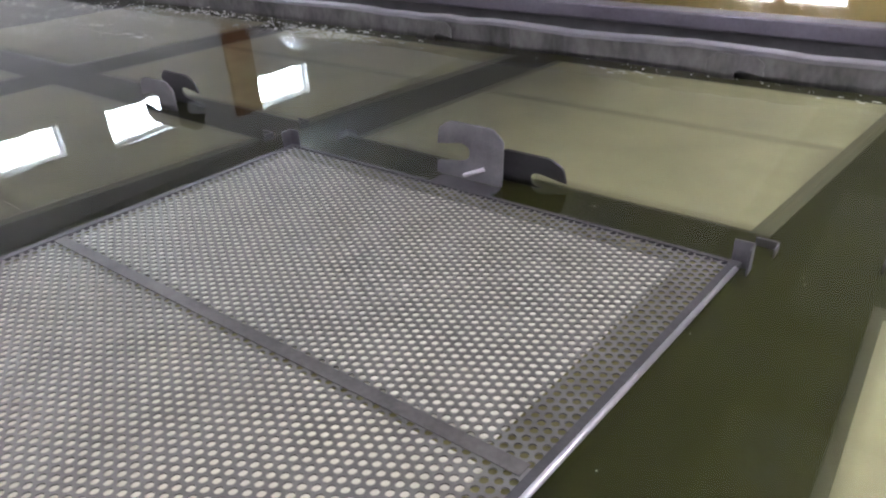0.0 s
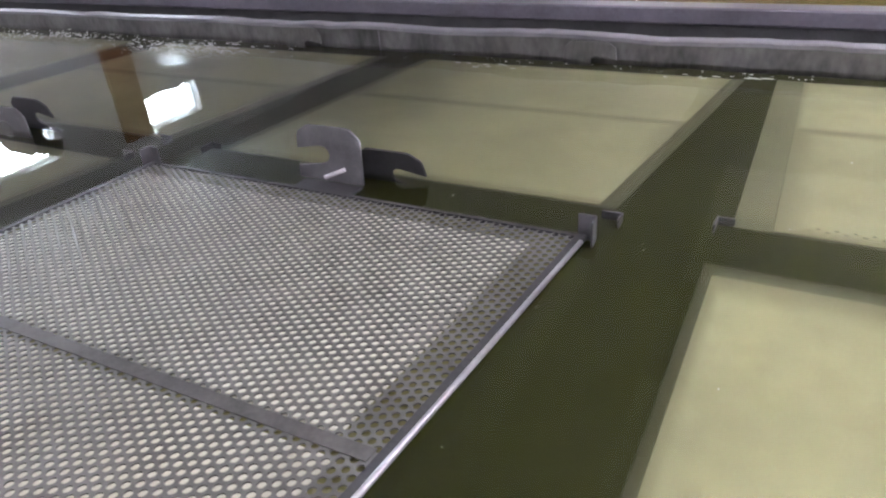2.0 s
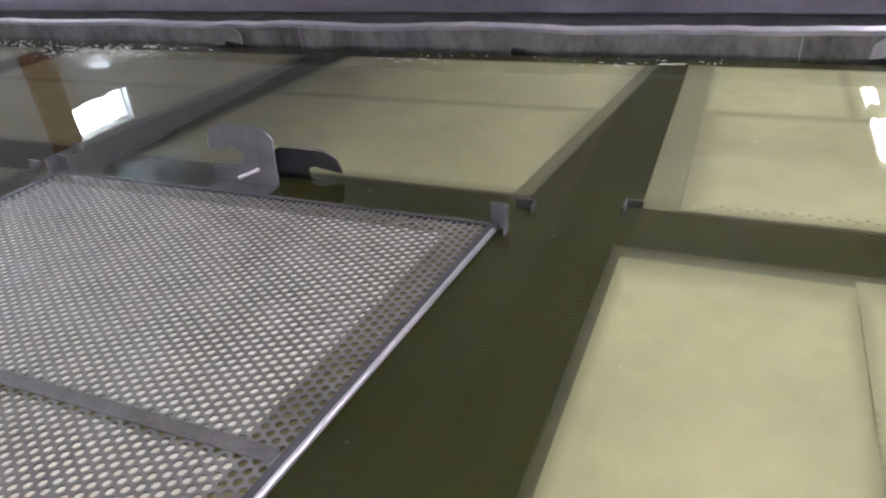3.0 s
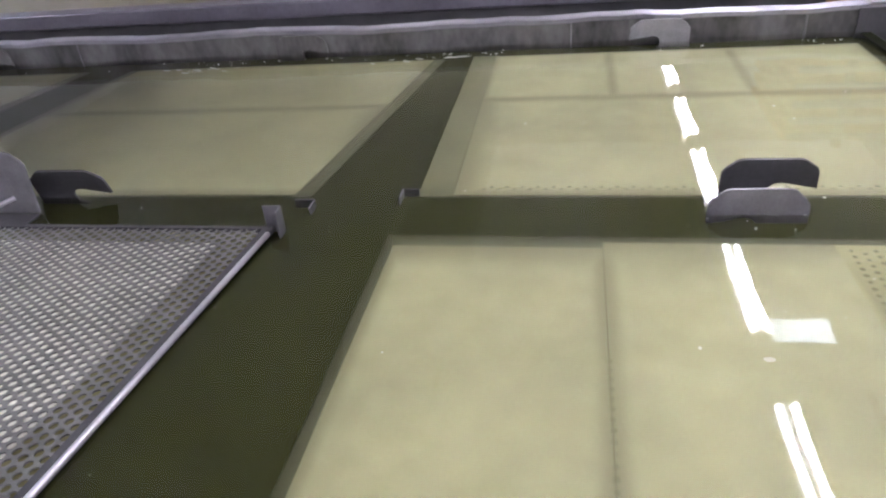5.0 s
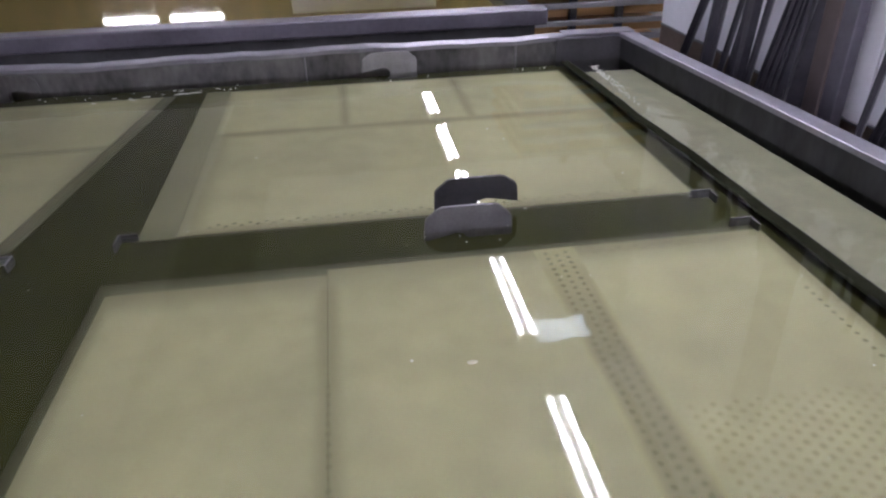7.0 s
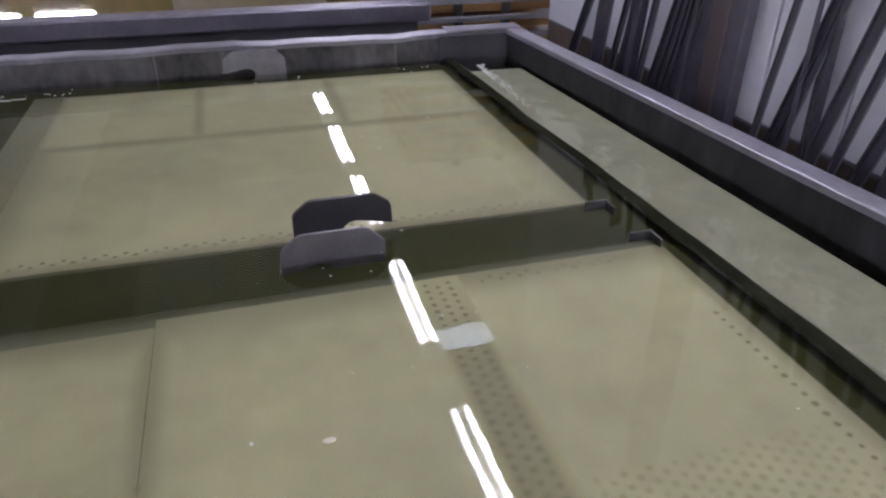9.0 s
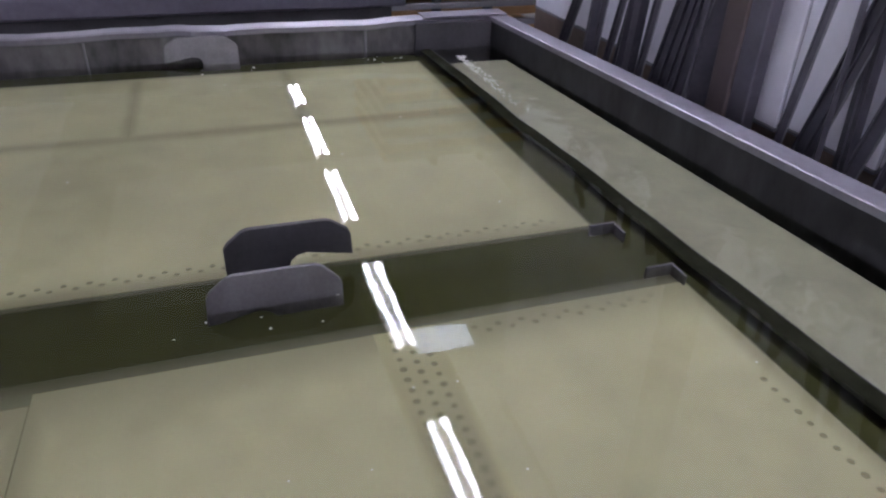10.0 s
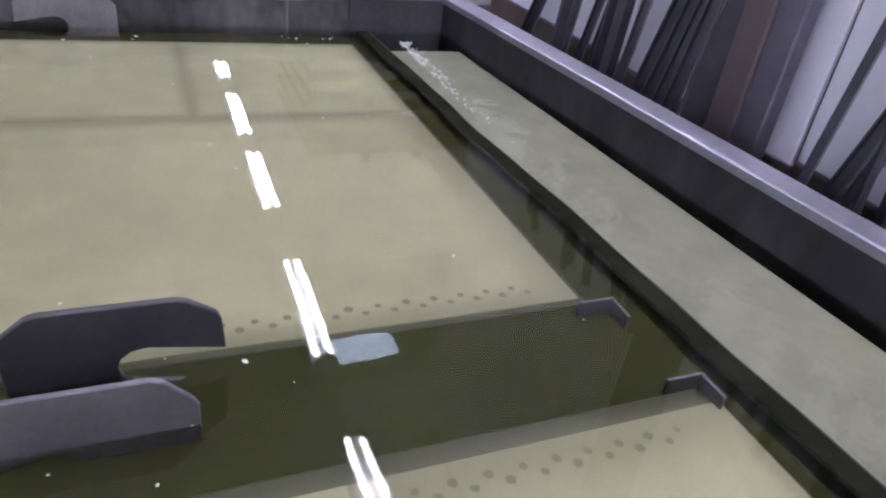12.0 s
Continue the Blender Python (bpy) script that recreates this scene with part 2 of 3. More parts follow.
def hall():
    tagged(link_mesh("floor", box(X0 - 0.2, X1 + 0.2, Y0 - 0.2, Y1 + 0.2, FLOOR_Z - 0.1, FLOOR_Z), CONCRETE), "grey concrete floor of the dairy hall", "floor", kind="structure")
    tagged(link_mesh("ceiling", box(X0 - 0.2, X1 + 0.2, Y0 - 0.2, Y1 + 0.2, CEIL_Z, CEIL_Z + 0.1), CEILING), "pale grey sheet ceiling of the hall", "ceiling", kind="structure")
    # The third sheet is unseen, added to brighten reflections on the left.
    for xa, xb, a, b in ((0.2, 3.85, -4.5, 3.86), (0.2, 3.85, 5.15, 7.45), (X0, -0.5, -1.0, Y1)):
        tagged(link_mesh("trim_ceiling", box(xa, xb, a, b, CEIL_Z - 0.02, CEIL_Z - 0.004), WHITE_ENAMEL), "pale ceiling sheet between beams", "ceiling", kind="structure")
    tagged(link_mesh("wall_east", box(X1, X1 + 0.2, Y0, Y1, FLOOR_Z, CEIL_Z), PLASTER), "plain plastered wall of the hall", "wall", kind="structure")
    tagged(link_mesh("wall_north", box(X0, X1, Y1, Y1 + 0.2, FLOOR_Z, CEIL_Z), END_WALL), "brown timber wall at the hall's end", "wall", kind="structure")
    # Made-up pale board, added for the bright patch mirrored in the second tank.
    tagged(link_mesh("door_1", box(0.2, 3.0, Y1 - 0.06, Y1 - 0.004, FLOOR_Z, 2.2, 0.004), WHITEWASH), "wide pale board added on the end wall for its reflection", "door", kind="structure")
    tagged(link_mesh("wall_south", box(X0, X1, Y0 - 0.2, Y0, FLOOR_Z, CEIL_Z), PLASTER), "plain plastered wall behind the tank", "wall", kind="structure")
    spans = [(2.50, 3.12, 1.54, 1.88), (3.60, 4.35, 1.58, 1.97), (5.45, 6.34, 1.74, 2.12)]
    bm = bmesh.new()
    ys = [Y0] + [y for w in spans for y in w[:2]] + [Y1]
    for k in range(0, len(ys), 2):
        box(X0 - 0.2, X0, ys[k], ys[k + 1], FLOOR_Z, CEIL_Z, bm=bm)
    for a, b, zb, zt in spans:
        box(X0 - 0.2, X0, a, b, FLOOR_Z, zb, bm=bm)
        box(X0 - 0.2, X0, a, b, zt, CEIL_Z, bm=bm)
    tagged(link_mesh("trim_timber", box(X0, X0 + 0.05, 5.14, 5.50, FLOOR_Z, 2.1), TIMBER), "brown timber door between the windows", "door", kind="structure")
    tagged(link_mesh("wall_west", bm, WHITEWASH), "pale plastered wall with small high windows", "wall", kind="structure")
    for k, (a, b, zb, zt) in enumerate(spans):
        w = tagged(empty("window_%d" % (k + 1)), "small high window full of white daylight", "window", "high windows", "structure")
        fb = bmesh.new()
        for y0, y1, z0, z1 in ((a, a + 0.03, zb, zt), (b - 0.03, b, zb, zt), (a + 0.03, b - 0.03, zb, zb + 0.03), (a + 0.03, b - 0.03, zt - 0.03, zt)):
            box(X0 - 0.12, X0 - 0.07, y0, y1, z0, z1, bm=fb)
        part("window_frame", fb, WHITE_ENAMEL, w)
    tagged(link_mesh("backdrop", box(X0 - 1.0, X0 - 0.98, Y0, Y1, 0.5, 3.2), DAYLIGHT), "bright overcast daylight outside the windows", "sky", kind="structure")


def tube_lamp():
    lamp = empty("ceiling_lamp")
    part("housing", box(-0.065, 0.065, -0.46, 0.46, 0.03, 0.08, 0.006), WHITE_ENAMEL, lamp)
    for x in (-0.034, 0.034):
        part("tube", rod((x, -0.43, 0), (x, 0.43, 0), 0.0165, 12), TUBE, lamp, smooth=True)
    for y in (-0.443, 0.443):
        part("end_cap", box(-0.05, 0.05, y - 0.012, y + 0.012, -0.016, 0.03, 0.003), WHITE_ENAMEL, lamp)
    for y in (-0.36, 0.36):
        part("hanger", rod((0, y, 0.08), (0, y, CEIL_Z - LAMP_Z), 0.004, 6), STEEL_DULL, lamp)
    return tagged(lamp, "twin fluorescent tube lamp hanging from the ceiling", "lamp", "ceiling lamps")


LAMP_X, LAMP_Z = 2.018, 1.9
# From 1.05 down the row is continued unseen, as fill.
LAMP_Y = [7.82, 6.53, 5.33, 3.86, 2.46, 1.05, -0.36, -1.77, -3.18]


FAR_LAMPS = [(-2.4, 13.1), (-1.32, 13.1)]


def lamps():
    first = tube_lamp()
    first.matrix_basis = pose(LAMP_X, LAMP_Y[0], LAMP_Z)
    for y in LAMP_Y[1:]:
        copy_thing(first, pose(LAMP_X, y, LAMP_Z))
    # Unseen lamps added left and behind, as fill for walls, plates and panels.
    for x, y in ((-4.2, 0.6), (-4.2, -0.8), (-4.2, -2.2), (-0.7, -1.5), (-0.7, -2.8), (-0.7, -4.0)):
        copy_thing(first, pose(x, y, LAMP_Z))
    for x, y in FAR_LAMPS:
        copy_thing(first, pose(x, y, LAMP_Z, 0, 0, 90))
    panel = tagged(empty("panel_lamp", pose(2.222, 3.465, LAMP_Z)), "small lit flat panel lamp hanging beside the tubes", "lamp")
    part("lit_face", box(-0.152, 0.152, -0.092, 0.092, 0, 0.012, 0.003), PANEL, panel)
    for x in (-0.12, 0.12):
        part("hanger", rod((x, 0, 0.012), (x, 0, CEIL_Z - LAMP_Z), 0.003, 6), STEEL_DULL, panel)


# ---- the tank ----
FAR, RIGHT, LEFT, NEAR = 2.195, 1.948, -3.7, -1.2
RIM_Z, BOTTOM, WEIR = 0.064, -0.42, 1.772
RIM_SLANT, WEIR_SLANT = -0.078, -0.044


def slant(ob, k, over=-9.0):
    """Slants what lies beyond x = over, so the tank's side fits the camera's view."""
    for v in ob.data.vertices:
        if v.co.x > over:
            v.co.x += k * (v.co.y - 1.35)
    return ob


def wavy_strip(points, sections, mat, name, parent, smooth=False):
    """A sheet swept along a line with a small uneven bend."""
    verts, faces = [], []
    for p in points:
        for s in sections:
            verts.append((p[0] + s[0], p[1] + s[1], p[2] + s[2]))
    k = len(sections)
    for i in range(len(points) - 1):
        for j in range(k - 1):
            a = i * k + j
            faces.append((a, a + 1, a + k + 1, a + k))
    return from_lists(name, verts, faces, mat, parent, smooth)


def tank():
    t = tagged(empty("whey_tank", pose(0, 0, 0)), "long stainless steel tank full of green whey", "tank")
    w = 0.012
    slant(part("wall", box(LEFT - w, RIGHT + w, FAR, FAR + w, BOTTOM, RIM_Z - 0.004), WALL_STEEL, t, "stained steel wall at the tank's end"), RIM_SLANT, 1.0)
    slant(part("wall", box(RIGHT, RIGHT + w, NEAR, FAR, BOTTOM, RIM_Z - 0.004), DARK_SIDE, t, "stained steel long wall of the tank, painted near-black for shade"), RIM_SLANT)
    part("wall", box(LEFT - w, LEFT, NEAR, FAR, BOTTOM, RIM_Z - 0.004), WALL_STEEL, t)
    slant(part("wall", box(LEFT - w, RIGHT + w, NEAR - w, NEAR, BOTTOM, RIM_Z - 0.004), WALL_STEEL, t), RIM_SLANT, 1.0)
    slant(part("base", box(LEFT - w, RIGHT + w, NEAR - w, FAR + w, BOTTOM - 0.02, BOTTOM), STEEL_DULL, t), RIM_SLANT, 1.0)
    # bent sheet rims
    n = 260
    pts = []
    for i in range(n + 1):
        x = LEFT + (RIGHT - 0.03 - LEFT) * i / n
        wob = noise.noise((x * 3.0, 0, 0)) * 0.008 + noise.noise((x * 11.0, 5, 0)) * 0.003
        pts.append((x, FAR + 0.9 * min(0.0, noise.noise((x * 6.0, 2, 4)) * 0.022 + noise.noise((x * 23.0, 8, 1)) * 0.012), RIM_Z + wob))
    wavy_strip(pts, [(0, -0.004, -0.012), (0, -0.006, -0.001), (0, 0.0, 0.001), (0, 0.034, 0.002), (0, 0.038, -0.004), (0, 0.038, -0.03)], RIM, "rim", t)
    pts = []
    for i in range(n + 1):
        y = NEAR + (FAR + 0.05 - NEAR) * i / n
        wob = noise.noise((y * 2.0, 0, 9)) * 0.002
        pts.append((RIGHT, y, RIM_Z + wob))
    side_rim = wavy_strip(pts, [(-0.004, 0, -0.008), (-0.004, 0, 0.002), (0.0, 0, 0.0035), (0.036, 0, 0.004), (0.04, 0, -0.002), (0.04, 0, -0.04)], RIM, "rim", t)
    slant(side_rim, RIM_SLANT)
    part("rim", box(LEFT - 0.04, LEFT + 0.002, NEAR, FAR, RIM_Z - 0.004, RIM_Z), RIM, t)
    slant(part("rim", box(LEFT - 0.04, RIGHT + 0.04, NEAR - 0.04, NEAR + 0.002, RIM_Z - 0.003, RIM_Z + 0.001), RIM, t), RIM_SLANT, 1.0)
    # corner fillet sheet
    part("corner_sheet", prism([(1.70, BOTTOM), (RIGHT - 0.066, BOTTOM), (RIGHT - 0.066, RIM_Z - 0.006), (1.70, RIM_Z - 0.006)], 0.006), STEEL_DARK, t).location = (0, FAR - 0.012, 0)
    part("corner_flap", box(1.72, RIGHT - 0.03, FAR - 0.016, FAR + 0.042, RIM_Z + 0.006, RIM_Z + 0.0075), RIM, t, "flat folded sheet over the rim's corner")
    for x, wd in ((1.02, 0.004), (1.585, 0.006), (0.28, 0.004), (-0.42, 0.004)):
        part("weld_seam", box(x, x + wd, FAR - 0.003, FAR + 0.001, -0.05, RIM_Z - 0.014, 0.001), HOOK_STEEL, t, "pale upright weld seam")
    # the low partition with a wavering top edge
    pts = []
    for i in range(160):
        y = NEAR + (FAR - NEAR) * i / 159
        x = WEIR + WEIR_SLANT * (y - 1.35) + 0.006 * noise.noise((y * 3.2, 3, 0)) + 0.003 * noise.noise((y * 9, 7, 0))
        pts.append((x, y, 0.002 + 0.0015 * noise.noise((y * 5, 1, 0))))
    wavy_strip(pts, [(-0.006, 0, -0.16), (-0.003, 0, -0.006), (-0.001, 0, -0.001), (0, 0, 0), (0.001, 0, -0.001), (0.0015, 0, -0.2)], DARK_SIDE, "partition", t, True)
    # matte strip painting the dark reflection where whey bends over the partition
    wavy_strip([(x, y, 0.0) for x, y, z in pts], [(-0.024, 0, -0.002), (-0.020, 0, 0.0004), (-0.010, 0, 0.0008), (-0.001, 0, 0.0012)], DARK_REFLECTION, "ledge", t, True)
    for x in (-3.2, -1.2, 0.7, 1.8):
        for y in (NEAR + 0.15, FAR - 0.12):
            part("leg", box(x - 0.03, x + 0.03, y - 0.03, y + 0.03, FLOOR_Z, BOTTOM - 0.02), STEEL_DULL, t)
    return t


def grid_sheet(name, x0, x1, y0, y1, z, mat):
    return from_lists(name, [(x0, y0, z), (x1, y0, z), (x1, y1, z), (x0, y1, z)], [(0, 1, 2, 3)], mat)


def whey():
    slant(tagged(grid_sheet("water", LEFT, WEIR - 0.002, NEAR, FAR, 0.0, WHEY), "still green whey with mirror reflections", "whey", kind="structure"), WEIR_SLANT, 0)
    slant(tagged(grid_sheet("water_channel", WEIR + 0.002, RIGHT, NEAR, FAR, -0.001, WHEY_FLOW), "rippling whey in the side channel", "whey", kind="structure"), -0.06)
    # an opaque sheet, its colour painted dark, stands for the cloudy depth below the plates
    slant(tagged(grid_sheet("water_depth", LEFT, WEIR - 0.004, NEAR, FAR, -0.0126, DEEP), "opaque dark green sheet for the depth of whey between the plates", "whey", kind="structure"), WEIR_SLANT, 0)
    slant(tagged(grid_sheet("water_bed", WEIR + 0.004, RIGHT, NEAR, FAR, -0.055, DEEP), "opaque dark sheet for the depth of the side channel", "whey", kind="structure"), -0.06)
    slant(tagged(link_mesh("channel_plate", box(WEIR + 0.010, RIGHT - 0.016, NEAR + 0.02, FAR - 0.1, -0.06, -0.008, 0.004), PALE_CHANNEL), "pale plate lying under the flowing channel whey", "plate"), -0.06)


# ---- plates ----
def hook_outline(mirror, w=0.15, h=1.04):
    pts = [(0, 0), (0.135, 0), (0.135, 0.083), (0.131, 0.089), (0.115, 0.103), (0.108, 0.105), (0.03, 0.105), (0.023, 0.103), (0.005, 0.090), (0.002, 0.083), (0, 0.056), (0.03, 0.062), (0.05, 0.066), (0.060, 0.064), (0.067, 0.058),
           (0.069, 0.050), (0.067, 0.042), (0.060, 0.036), (0.05, 0.033), (0, 0.024)]
    k = w / 0.135
    pts = [(x * k, z * h) for x, z in pts]
    return [(w - x, z) for x, z in reversed(pts)] if mirror else pts


def hook(parent, x, y, z, mirror, tilt=0, pin=False, w=0.15, mat=None, h=1.04):
    hk = part("hook", prism(hook_outline(mirror, w, h), 0.005, 0.0009), mat or HOOK_STEEL, parent, "cut steel sheet hook with an open slot")
    hk.matrix_basis = pose(x, y, z, tilt, 0, 0)
    if pin:
        part("pin", rod((w * 0.74, 0.001, 0.028), (w * 0.55, -0.028, 0.018), 0.0042, 10), BRIGHT_EDGE, hk, "short steel pin", True)
    return hk


def corner_tab(parent, x, y, z, h, rot, size=0.03, mat=None):
    """A folded angle at a plate's corner."""
    bm = bmesh.new()
    box(-size, 0, -0.003, 0, 0, h, 0.0008, bm)
    box(-0.003, 0, -size * 0.8, -0.003, 0, h * 0.96, 0.0008, bm)
    tb = part("corner_tab", bm, mat or HOOK_DARKER, parent)
    tb.matrix_basis = pose(x, y, z, 0, 0, rot)
    return tb


def perforated_sheet(name, x0, x1, y0, y1, z, parent, skip):
    """Sheet with staggered round holes; skip(x, y) leaves a cell closed."""
    P = 0.0146
    dx, R, r, th = P * math.sqrt(3) / 2, P / math.sqrt(3), 0.0051, 0.0018
    outer = []
    hexv = [(R * math.cos(radians(60 * k)), R * math.sin(radians(60 * k))) for k in range(6)]
    for k in range(6):
        a, b = hexv[k], hexv[(k + 1) % 6]
        outer += [a, ((a[0] + b[0]) / 2, (a[1] + b[1]) / 2)]
    inner = [(r * math.cos(radians(30 * k)), r * math.sin(radians(30 * k))) for k in range(12)]
    verts, faces, known = [], [], {}

    def rim_vertex(x, y):
        key = (round(x * 2e4), round(y * 2e4))
        if key not in known:
            known[key] = len(verts)
            verts.append((x, y, z))
        return known[key]
    nx = int((x1 - x0) / dx)
    ny = int((y1 - y0) / P)
    ox, oy = (x1 - x0 - nx * dx) / 2, (y1 - y0 - (ny + 0.5) * P) / 2
    for i in range(nx):
        for j in range(ny):
            cx, cy = x0 + ox + (i + 0.5) * dx, y0 + oy + (j + 0.5 + 0.5 * (i % 2)) * P
            ring = [rim_vertex(cx + u, cy + v) for u, v in outer]
            if skip(cx, cy):
                faces.append(tuple(ring))
                continue
            b = len(verts)
            verts += [(cx + u, cy + v, z) for u, v in inner]
            verts += [(cx + u * 0.97, cy + v * 0.97, z - th) for u, v in inner]
            for k in range(12):
                q = (k + 1) % 12
                faces.append((ring[k], ring[q], b + q, b + k))
                faces.append((b + k, b + q, b + 12 + q, b + 12 + k))
    return from_lists(name, verts, faces, STEEL, parent)


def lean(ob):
    """Shears the plate a few degrees to fit the camera's view."""
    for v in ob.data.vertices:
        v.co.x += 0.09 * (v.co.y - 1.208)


def open_plate():
    """The plate that stands out of the whey."""
    x0, x1, y0, y1, z = -0.380, 0.582, 0.25, 1.208, 0.008
    p = tagged(empty("pressing_plate"), "perforated stainless pressing plate lying just above the whey", "plate", "pressing plates")
    perforated_sheet("perforated_sheet", x0 + 0.010, x1 - 0.013, y0 + 0.012, y1 - 0.006, z, p, lambda x, y: 0.680 < y < 0.696)
    rim = bmesh.new()
    for a, b, c, d in ((x0, x1, y1 - 0.008, y1), (x0, x1, y0, y0 + 0.018), (x0, x0 + 0.014, y0 + 0.018, y1 - 0.008), (x1 - 0.016, x1, y0 + 0.018, y1 - 0.008)):
        box(a, b, c, d, z - 0.006, z + 0.0014, bm=rim)
    part("border", rim, STEEL_DARK, p, "plain steel border strip")
    part("edge_bar", rod((x1 - 0.002, y0, z - 0.001), (x1 - 0.002, y1 - 0.02, z - 0.001), 0.0042, 10), BRIGHT_EDGE, p, "bright rounded edge bar", True)
    part("cross_bar", box(x0 + 0.02, x1 - 0.02, 0.678, 0.698, z + 0.0005, z + 0.0022, 0.0006), CROSS_STEEL, p, "dull flat cross bar")
    hook(p, -0.018, 1.256, z - 0.004, False, -5, True)
    part("hook_foot", box(-0.005, 0.13, y1 - 0.002, 1.257, z - 0.010, z - 0.005, 0.001), STEEL_DARK, p)
    corner_tab(p, x1 + 0.012, y1 + 0.012, z - 0.014, 0.046, 0, mat=HOOK_STEEL)
    corner_tab(p, x0 - 0.012, y1 + 0.012, z - 0.014, 0.046, 90, mat=HOOK_STEEL)
    # cloudy whey standing under the sheet's edge
    part("whey_film", box(x0 + 0.012, x1 - 0.012, y0 + 0.012, y1 - 0.006, 0.0008, 0.0022), FILM, p, "olive whey film under the holes")
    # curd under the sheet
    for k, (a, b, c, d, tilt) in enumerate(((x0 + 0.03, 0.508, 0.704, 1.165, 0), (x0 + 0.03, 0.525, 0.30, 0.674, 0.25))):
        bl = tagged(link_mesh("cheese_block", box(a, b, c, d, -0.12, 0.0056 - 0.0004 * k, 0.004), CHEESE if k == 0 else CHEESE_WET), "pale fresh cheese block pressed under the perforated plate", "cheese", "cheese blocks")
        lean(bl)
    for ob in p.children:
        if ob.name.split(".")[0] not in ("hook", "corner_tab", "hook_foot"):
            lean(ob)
    return p


def sunk_plate(x0, x1, y0, y1, top, shear=0.0, tabs=(), blocks=(), strips=(), band=None, faint=(), band_mat=None):
    """A plate under the whey: perforated steel with folded edges, and the cheese blocks that shine through its holes."""
    p = tagged(empty("pressing_plate"), "pale pressing plate sunk just below the green whey", "plate", "pressing plates")
    verts, faces = [], []
    ring = [(0.010, top), (0.006, top - 0.002), (0.002, top - 0.012), (0.0, top - 0.05)]
    for inset, z in ring:
        verts += [(x0 + inset, y0 + inset, z), (x1 - inset, y0 + inset, z), (x1 - inset, y1 - inset, z), (x0 + inset, y1 - inset, z)]
    faces.append((0, 1, 2, 3))
    for k in range(len(ring) - 1):
        for i in range(4):
            j = (i + 1) % 4
            a, b = k * 4, (k + 1) * 4
            faces.append((a + i, b + i, b + j, a + j))
    from_lists("sheet", verts, faces, PLATE_STEEL, p)
    for a, b, c, d in blocks:
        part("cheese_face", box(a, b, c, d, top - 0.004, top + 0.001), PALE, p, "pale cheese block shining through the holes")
    if band:
        part("perforated_band", box(*band, top - 0.002, top + 0.0012), band_mat or BAND, p, "dull perforated band")
    for a, b, c, d in (*strips, *faint):
        vs, fs = [], []
        P = 0.0146
        nx, ny = max(1, int((b - a) / (P * 0.866))), max(1, int((d - c) / P))
        for i in range(nx):
            for j in range(ny):
                cx, cy = a + (i + 0.5) * (b - a) / nx, c + (j + 0.25 + 0.5 * (i % 2)) * (d - c) / ny
                if cy > d - 0.004:
                    continue
                q, r = len(vs), 0.0036 + 0.0012 * noise.noise((cx * 40, cy * 40, 3))
                vs += [(cx + r * math.cos(radians(45 * k)), cy + r * math.sin(radians(45 * k)), top + 0.0022) for k in range(8)]
                fs.append(tuple(range(q, q + 8)))
        tagged(from_lists("holes", vs, fs, SLOT_FAINT if (a, b, c, d) in faint else SLOT, p), kind="stuff")
    for ob in p.children:
        for v in ob.data.vertices:
            v.co.x += shear * (v.co.y - 1.36)
    for x, y, rot in tabs:
        corner_tab(p, x, y, -0.026, 0.0285, rot, 0.036)
    return p


